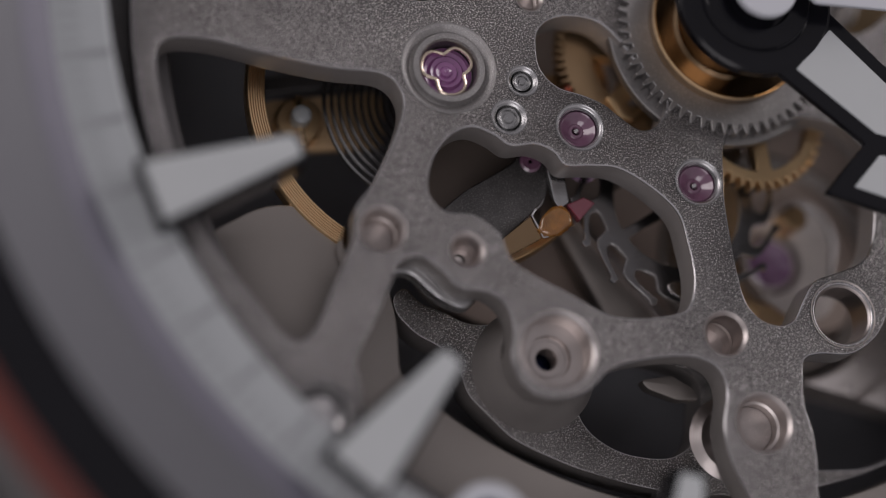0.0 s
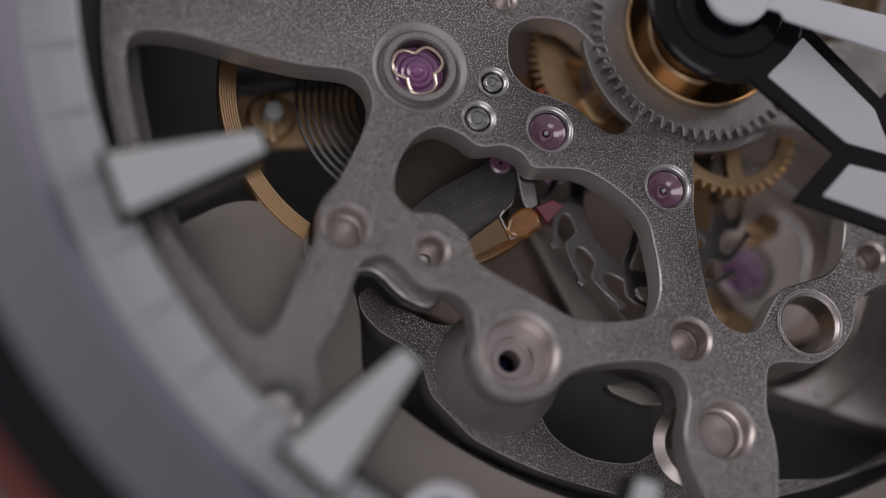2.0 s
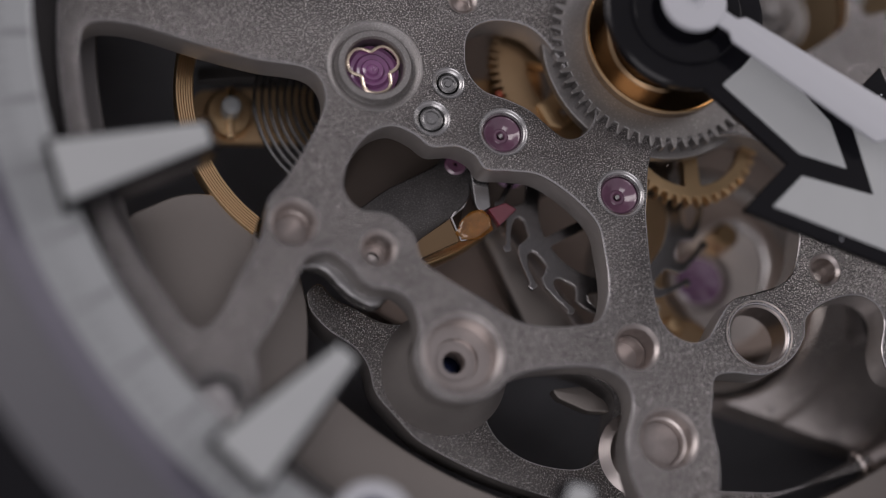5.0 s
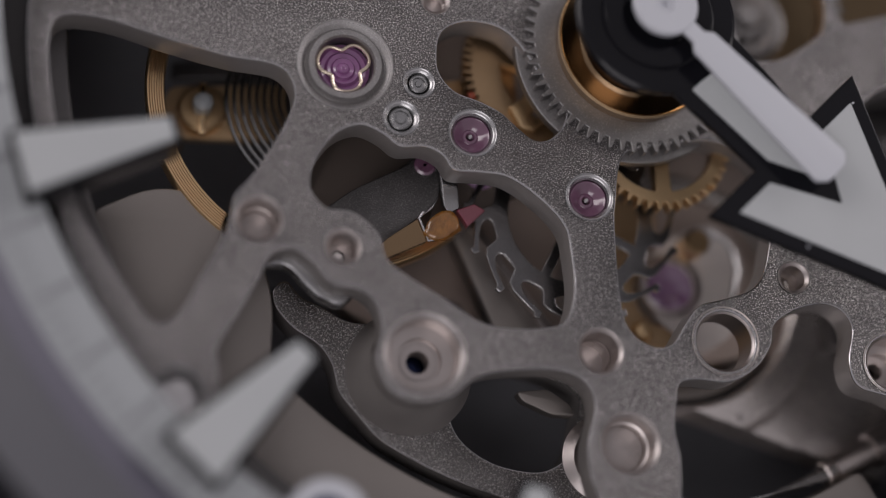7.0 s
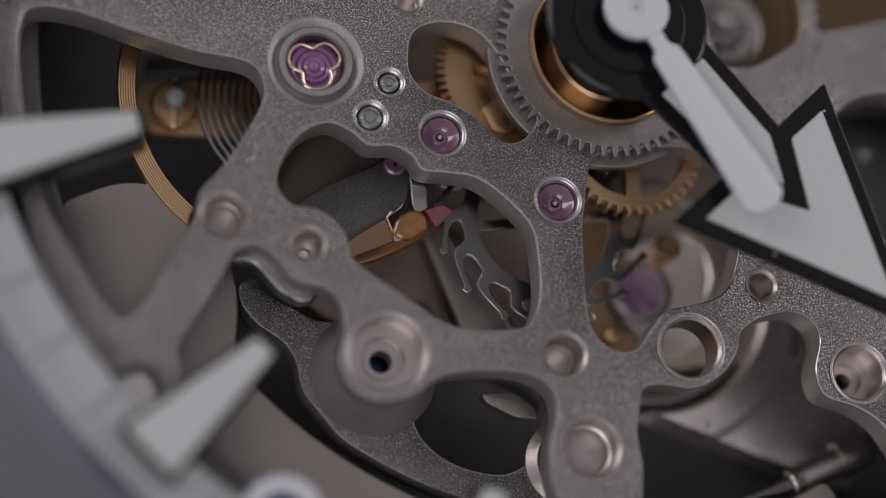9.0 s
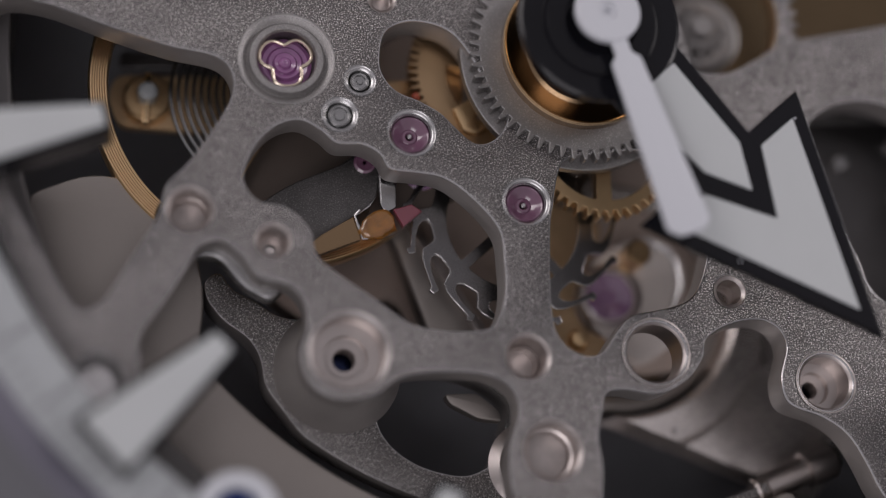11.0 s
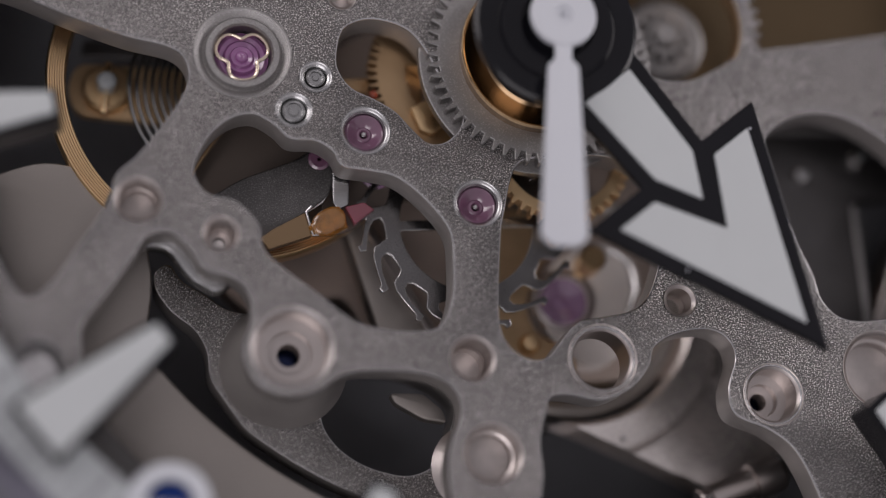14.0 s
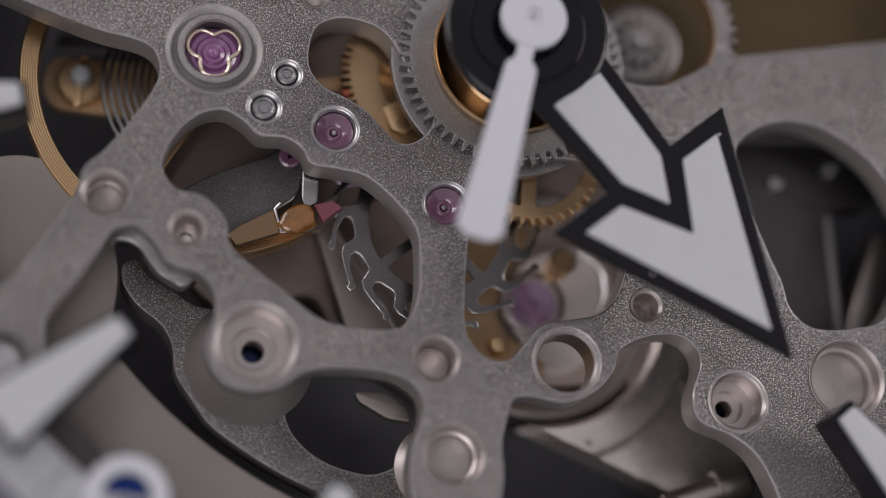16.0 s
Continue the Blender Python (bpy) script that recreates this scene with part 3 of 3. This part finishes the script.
cup = thing("barrel_cup", "bright nickel dish round the barrel, cut off straight", "dish", 0.40, -0.22, -1.2)
dish = lathe([(3.18, -3.2), (3.2, -2.0), (3.32, -1.92), (3.7, -2.02), (4.1, -2.0), (4.3, -2.12), (5.2, -2.22), (5.6, -2.15), (7.4, -2.3), (7.4, -3.2), (3.18, -3.2)], 120, 8.94, -4.33, 262, 372)
edge = Vector((1.09, 3.25, 0)).normalized()
bmesh.ops.bisect_plane(dish, geom=[*dish.verts, *dish.edges, *dish.faces], plane_co=(10.05, -7.95, 0), plane_no=-edge, clear_outer=True)
part("dish", dish, DISH, cup)
part("pip", lathe([(0.09, -2.2), (0.09, -1.95), (0.05, -1.88), (0, -1.88)], 16, 10.45, -7.85), STEEL, cup)

stem = thing("winding_stem", "polished steel winding stem with turned grooves", "stem", 13.67, -9.23, -2.4)
shaft = lathe([(0.0, -1.1), (0.30, -1.1), (0.36, -1.02), (0.28, -0.95), (0.28, -0.8), (0.36, -0.75), (0.36, 0.4), (0.48, 0.45), (0.48, 1.2), (0.40, 1.3), (0, 1.3)], 32)
shaft.transform(Matrix.Rotation(radians(90), 4, "Y"))
stem_body = part("shaft", shaft, BORE, stem)
stem_body.matrix_basis = pose(0, 0, 0, 0, 0, 25)

keyless = thing("keyless_bridge", "dark grey steel bridge with two bright screws", "bridge", 0.72, 0.1, -0.9)
part("bridge", slab(rounded([(12.6, -6.4), (13.6, -6.6), (16.6, -4.9), (16.15, -1.2), (17.5, -0.9), (18.2, 1.0), (15.2, 1.6), (12.4, 0.8)], 0.25), (), -2.4, -1.5, 0.08, 2), DULL, keyless)
clutch = thing("clutch_lever", "bright nickel lever beside the dark bridge", "lever", 0.72, 0.1, -0.9)
part("lever", slab(rounded([(16.75, -4.9), (17.75, -1.5), (18.6, -1.6), (18.2, -5.4)], 0.12), (), -2.8, -1.7, 0.12, 2), BORE, clutch)
part("rail", slab(rounded([(13.2, 0.55), (16.6, 1.0), (16.7, 0.78), (13.3, 0.33)], 0.08), (), -1.52, -1.3, 0.06, 2), GREY_STEEL, keyless, "raised rail")
part("lip", slab(rounded([(16.1, -1.35), (16.3, -1.3), (16.7, -4.7), (16.5, -4.8)], 0.06), (), -1.52, -1.42, 0.05, 2), GREY_STEEL, keyless, "worn grey lip")
for sx, sy in ((15.37, -0.60), (17.02, 0.10)):
    s = thing("screw", "small bright steel screw in the dark bridge", "screw", sx, sy, -2.4, 25, "screws of the bridge")
    head = part("head", lathe([(0.24, 0), (0.24, 0.14), (0.17, 0.22), (0, 0.24)], 28), STEEL, s)
    part("slot", slab(rounded([(-0.2, -0.03), (0.2, -0.03), (0.2, 0.03), (-0.2, 0.03)], 0.01), (), 0.225, 0.245, 0.004, 0), INK, head, "dark slot")

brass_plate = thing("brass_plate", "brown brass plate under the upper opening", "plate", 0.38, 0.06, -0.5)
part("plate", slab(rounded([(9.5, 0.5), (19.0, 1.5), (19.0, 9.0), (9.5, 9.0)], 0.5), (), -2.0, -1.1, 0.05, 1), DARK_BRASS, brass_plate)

# ---- balance ----
balance = thing("balance", "gilt balance wheel with three arms, swinging under the plate", "balance wheel", 0.05, -0.10, -2.05)
grooves = [(4.76, -0.25), (4.78, 0.16), (4.74, 0.24)]
for k in range(7):
    grooves += [(4.72 - 0.06 * k, 0.26), (4.68 - 0.06 * k, 0.26), (4.67 - 0.06 * k, 0.22)]
grooves += [(4.29, 0.2), (4.28, -0.25), (4.76, -0.25)]
part("rim", lathe(grooves, 144), BRASS, balance, "grooved rim")
for a in (0, 120, 240):
    ob = part("arm", slab(spline([(0.3, -0.3), (2.5, -0.2), (3.5, -0.24), (4.0, -0.45), (4.35, -0.9), (4.36, 0.0), (4.35, 0.9), (4.0, 0.45), (3.5, 0.24), (2.5, 0.2), (0.3, 0.3)]), (), -0.22, -0.02, 0.03, 1), BRONZE, balance)
    ob.matrix_basis = pose(0, 0, 0, 0, 0, a)
part("staff", lathe([(0.5, -0.3), (0.5, 0.3), (0.2, 0.4), (0.1, 1.62), (0, 1.62)], 32), STEEL, balance)

hairspring = thing("hairspring", "fine steel hairspring coils round the balance staff", "spring", 0.05, -0.10, -2.42)
coil = [((0.5 + 2.3 * i / 900) * math.cos(2 * math.pi * i / 75), (0.5 + 2.3 * i / 900) * math.sin(2 * math.pi * i / 75), 0.0) for i in range(901)]
part("coil", tube(coil, 0.055, False, 4), SATIN, hairspring)

stud = thing("regulator_stud", "gilt disc with a bright steel pin beside the balance", "regulator", -3.22, -0.24, -3.09)
part("disc", lathe([(0.62, -0.4), (0.62, 0.0), (0.55, 0.06), (0.3, 0.06), (0.28, 0.02), (0, 0.02)], 40), BRASS, stud)
part("pin", lathe([(0.24, 0.02), (0.27, 0.4), (0.24, 0.55), (0.15, 0.62), (0, 0.64)], 28), CHAPTER, stud)
part("tail", slab(rounded([(-0.09, -0.75), (0.09, -0.75), (0.09, 0.6), (-0.09, 0.6)], 0.05), (), 0.06, 0.22, 0.03, 1), GOLD, stud)

cock_arm = thing("regulator_plate", "brown gilt plate under the regulator pin", "plate")
part("plate", slab(rounded([(-4.1, 0.5), (-0.9, 0.72), (-0.9, -0.85), (-3.9, -0.95), (-4.25, -0.3)], 0.35), (), -3.8, -3.5, 0.06, 2), OCHRE, cock_arm)
part("bar", slab(rounded([(-4.0, 0.72), (-0.9, 1.0), (-0.9, 1.4), (-4.0, 1.2)], 0.1), (), -3.8, -3.6, 0.05, 1), DULL, cock_arm, "dark steel bar")

# added sheet: hides the coils so that the pallet opening stays dark
cock = thing("coil_screen", "added dark sheet under the balance arms that hides the hairspring coils", "shield", 0, 0, -0.29)
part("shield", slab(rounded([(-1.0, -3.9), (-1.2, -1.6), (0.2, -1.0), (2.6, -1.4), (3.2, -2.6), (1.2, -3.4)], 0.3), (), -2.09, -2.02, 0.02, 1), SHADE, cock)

# ---- escapement ----
ESC = (6.12, -3.27, -1.6)
escape = thing("escape_wheel", "thin steel escape wheel with long hooked teeth", "escape wheel", *ESC)
N_ESC = 15


def hook(a):
    """One tooth: a slim curved horn with a small foot."""
    return [polar(r, a + da) for r, da in (
        (2.13, -27.0), (2.28, -25.2), (2.46, -23.6), (2.56, -19.0), (2.63, -12.0), (2.70, -6.0), (2.76, -2.6), (2.86, -2.0), (2.84, 0.8),
        (2.68, 1.2), (2.63, -2.0), (2.55, -8.0), (2.46, -13.0), (2.36, -16.6), (2.22, -17.6), (2.13, -15.0), (2.10, -10.0), (2.10, -4.5))]



outline = []
for i in range(N_ESC):
    outline += hook(i * 24.0)
milled(part("wheel", slab(outline, spoke_windows(4, 0.45, 1.72, 0.26), -0.14, 0.0, 0.014, 1), TOOTH, escape), STEEL)
part("pinion", slab(toothed(8, 0.32, 0.22), (), -0.9, 0.5, 0.01, 0), STEEL, escape)

# the fork turns about its arbor; its shapes are placed from there
FORK = (2.64, -2.29, -1.1)
pallet = thing("pallet_fork", "steel pallet fork with a red ruby pallet set in amber shellac", "pallet fork", *FORK)


def from_fork(points):
    return [(x - 2.75, y + 1.95) for x, y in points]


part("lever", slab(rounded(from_fork([(2.66, -1.7), (3.12, -1.7), (3.02, -3.0), (2.72, -3.12), (2.62, -2.9)]), 0.08), (), -0.25, 0.02, 0.04, 1), SATIN, pallet)
drop = bmesh.new()
bmesh.ops.create_icosphere(drop, subdivisions=3, radius=1.0)
for v in drop.verts:
    lump = 1.0 + 0.22 * noise.noise(v.co * 1.7)
    flat = max(-0.55, min(0.62, v.co.z))
    x, y = v.co.x * 0.50 * lump * (1.0 - 0.25 * v.co.x), v.co.y * 0.34 * lump
    v.co = (-0.14 + x * 0.93 - y * 0.37, -1.46 + x * 0.37 + y * 0.93, flat * 0.26 * lump)
part("shellac", drop, AMBER, pallet, "drop of amber shellac", 80)
part("gilt_arm", slab(rounded([(-1.97, -1.92), (-1.63, -1.67), (-0.82, -1.24), (-0.67, -1.84), (-1.76, -2.19)], 0.05), (), -0.22, 0.03, 0.03, 1), OLD_GOLD, pallet, "gilt arm")
part("clip", tube([(x, y, 0.05) for x, y in [(-0.66, -1.09), (-0.8, -1.24), (-0.73, -1.53), (-0.65, -1.84), (-0.42, -1.83)]], 0.035, False, 8), STEEL, pallet, "bright edge of the shellac bed")
part("stone", slab(rounded(from_fork([(2.92, -3.06), (3.40, -2.94), (3.66, -3.14), (3.14, -3.52)]), 0.03), (), -0.18, 0.08, 0.03, 1), RED_RUBY, pallet, "red ruby pallet stone")

pallet_bridge = thing("pallet_bridge", "sandblasted grey bridge with a polished edge over the fork", "bridge", 0.03, -0.07)
part("bridge", slab(rounded([(-0.6, -3.5), (0.37, -2.77), (1.65, -2.12), (2.14, -1.6), (2.60, -1.6), (2.55, -2.91), (2.18, -3.32), (0.96, -4.27), (0.0, -4.6)], 0.22), (), -1.48, -1.33, 0.045, 2), BLASTED, pallet_bridge)
part("edge", tube([(2.56, -1.7, -1.40), (2.53, -2.4, -1.40), (2.50, -2.88, -1.40), (2.36, -3.14, -1.40), (2.16, -3.31, -1.40), (1.7, -3.68, -1.40)], 0.04, False, 8), STEEL, pallet_bridge, "polished edge")
cap = thing("pallet_jewel", "purple ruby at the end of the pallet bridge", "jewel", 2.23, -2.12, -1.33)
part("ruby", lathe([(0.28, -0.2), (0.28, 0.01), (0.22, 0.05), (0.05, 0.0), (0, 0.0)], 28), RUBY, cap)

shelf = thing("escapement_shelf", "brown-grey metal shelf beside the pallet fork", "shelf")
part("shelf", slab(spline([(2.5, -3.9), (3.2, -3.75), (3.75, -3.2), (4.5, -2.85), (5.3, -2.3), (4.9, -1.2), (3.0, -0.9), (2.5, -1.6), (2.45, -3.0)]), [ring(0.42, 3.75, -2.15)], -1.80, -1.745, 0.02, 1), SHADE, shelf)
part("ruby", lathe([(0.41, -1.80), (0.41, -1.76), (0.36, -1.74), (0.15, -1.77), (0, -1.77)], 32, 3.75, -2.15), LILAC, shelf, "dim lilac ruby")

wave = thing("wave_bridge", "polished bridge with a wavy edge under the plate", "bridge")
part("bridge", slab(spline([(-2.1, -5.0), (-1.58, -4.96), (-1.23, -5.03), (-0.86, -5.42), (-0.5, -5.73), (0.01, -5.91), (0.4, -5.6), (0.9, -4.9), (0.2, -4.2), (-1.5, -4.2)]), (), -1.5, -0.97, 0.10, 3), SATIN, wave)

# ---- the main plate, deep under the train ----
deep = thing("main_plate", "brown-grey metal main plate deep in the movement", "watch plate")
part("plate", slab(spline([(-0.2, -3.4), (1.2, -1.0), (2.4, 1.8), (6.0, 3.4), (10.5, 1.2), (13.5, 0.5), (17.5, -1.5), (16.5, -5.5), (12.0, -6.2), (7.0, -6.9), (4.5, -6.3), (3.3, -5.0), (1.5, -5.8), (0.0, -4.8)]), (), -4.6, -3.7, 0.1, 1), UMBER, deep)
# added piece in place of the lit strip of lower plate beside the opening
tab = thing("lit_plate_strip", "pale piece standing in for a lit strip of the lower plate", "tab", -0.15, -0.23, 0.92)
part("tab", slab(rounded([(4.61, -7.56), (5.43, -7.49), (5.97, -7.86), (6.1, -8.16), (5.5, -8.14), (4.76, -7.8)], 0.12), (), -3.01, -2.6, 0.05, 2), HOLDER, tab)
beam = thing("click_bar", "pale metal bar deep under the escape wheel", "bar")
part("bar", slab(rounded([(2.9, -2.9), (3.6, -3.0), (6.2, -6.6), (4.7, -7.2)], 0.25), (), -3.4, -2.7, 0.12, 2), HOLDER, beam)
part("rib", slab(rounded([(3.45, -3.1), (3.75, -3.15), (6.3, -6.7), (6.0, -6.8)], 0.1), (), -2.72, -2.5, 0.06, 2), BORE, beam, "bright raised rib")

# ---- applied indices ----
def index_marker(a, label):
    t = thing("hour_marker", label, "hour marker", hx - 0.14, hy - 0.02, 0, a, "applied hour markers")
    part("body", slab(rounded([(11.83, -0.36), (15.55, -0.86), (15.55, 0.86), (11.83, 0.36)], 0.1), (), 0.55, 1.61, 0.05, 1), BLACK, t, "black body")
    part("lume", slab(rounded([(11.98, -0.26), (15.42, -0.72), (15.42, 0.72), (11.98, 0.26)], 0.06), (), 1.59, 1.75, 0.05, 2), LUME, t, "white luminous inlay")
    part("foot", lathe([(0.3, -0.95), (0.3, 0.56), (0, 0.56)], 16, 15.0, 0.0), GREY_STEEL, t)


for a in (196.6, 225.1, 254.2, 315.2):
    index_marker(a, "white luminous wedge marker with black sides on the minute ring")

# the screw head's blue stands for a reflection, put into its colour
tube_screw = thing("tube_screw", "white tube with a screw coloured by a blue reflection, beside the minute ring", "screw", -0.63, -11.35, -1.3)
part("tube", lathe([(0.95, 0), (0.95, 2.4), (0.88, 2.5), (0.62, 2.5), (0.56, 2.42), (0.56, 1.8), (0.0, 1.8)], 48), WHITE, tube_screw)
screw_head = part("screw_head", slab(ring(0.54, n=36), (), 1.8, 2.2, 0.05, 2), SCREW_BLUE, tube_screw)
part("slot", slab(rounded([(-0.5, -0.08), (0.5, -0.08), (0.5, 0.08), (-0.5, 0.08)], 0.02), (), 2.19, 2.21, 0.004, 0), STEEL, screw_head, "bright slot of the screw")

# ---- hands ----
px, py = 7.32, 0.73   # the arbor of the hands
arrow = thing("arrow_hand", "black arrow hand with white luminous inlays", "watch hand", px, py, 0.13, -46.5)
part("blade", slab(rounded([(0.6, -1.18), (4.33, -1.0), (4.33, -2.75), (10.1, 0.0), (4.33, 2.75), (4.33, 1.0), (0.6, 1.18)], 0.03, 2), (), 1.85, 2.05, 0.03, 1), BLACK, arrow)
part("hub", lathe([(2.0, 1.83), (2.0, 2.05), (1.92, 2.1), (1.45, 2.1), (1.4, 2.2), (1.35, 2.25), (0.9, 2.25), (0.85, 2.1), (0.32, 2.1), (0.32, 1.8)], 64), BLACK, arrow)
part("lume", slab(rounded([(1.9, -0.74), (4.38, -0.62), (5.45, 0.0), (4.38, 0.62), (1.9, 0.74)], 0.04, 2), (), 2.03, 2.09, 0.02, 1), LUME, arrow, "white luminous inlay of the shaft")
part("lume", slab(rounded([(4.78, -1.0), (6.35, 0.0), (4.78, 1.0), (4.78, 2.14), (9.25, 0.0), (4.78, -2.14)], 0.04, 2), (), 2.03, 2.09, 0.02, 1), LUME, arrow, "white luminous inlay of the head")

for x, y in [(6.5, -1.47), (4.83, 2.19)]:
    part("dust", lathe([(0.0, 2.04), (0.03, 2.05), (0.025, 2.075), (0, 2.08)], 8, x, y), WHITE, arrow, "tiny pale dust grain")

second = thing("second_hand", "white sweeping second hand with a broad counterweight", "watch hand", px, py, 0.12, 260.6)
part("disc", lathe([(0.80, 2.60), (0.80, 2.76), (0.75, 2.80), (0.24, 2.80), (0.20, 2.74), (0.10, 2.74), (0.08, 2.66), (0, 2.66)], 56), WHITE, second)
part("counterweight", slab(rounded([(0.6, -0.22), (1.12, -0.20), (1.28, -0.38), (5.5, -0.56), (5.72, -0.30), (5.72, 0.30), (5.5, 0.56), (1.28, 0.38), (1.12, 0.20), (0.6, 0.22)], 0.08), (), 2.62, 2.76, 0.04, 2), WHITE, second)
part("pipe", lathe([(0.3, 1.9), (0.3, 2.62), (0, 2.62)], 24), STEEL, second)


# ---- what moves ----
def beat(t):
    """Beats of the escapement up to t: six a second, each a quick flick."""
    k = math.floor(t * 6 + 0.2)
    start = k / 6 - (0.030 if k % 2 == 0 else 0.017)
    return k - 1 + min(1.0, max(0.0, (t - start) / 0.033))


def motions():
    walk(second, [(t, pose(px * MM, py * MM, 0.12 * MM, 0, 0, 260.6 + 6.0 * (16 - t))) for t in range(17)])
    # the balance swings three times a second through nearly a full turn each way; its three arms are alike,
    # so each row takes the like turn that lies nearest to the row before
    rows, last = [], 22.0
    for i in range(481):
        a = 22.0 + 318.0 * math.sin(2 * math.pi * 3 * i / 30 - 0.047)
        last = a + 120.0 * round((last - a) / 120.0)
        rows.append((i / 30, pose(0.05 * MM, -0.10 * MM, -2.05 * MM, 0, 0, last)))
    walk(balance, rows)
    place = [c * MM for c in ESC]
    walk(escape, [(i / 30, pose(*place, 0, 0, 224.6 - 12.0 * (beat(i / 30) - beat(16.0)))) for i in range(481)])
    place_fork = [c * MM for c in FORK]
    walk(pallet, [(i / 30, pose(*place_fork, 0, 0, 7.0 * (0.5 - 0.5 * math.cos(math.pi * (beat(i / 30) + 1))))) for i in range(481)])


motions()
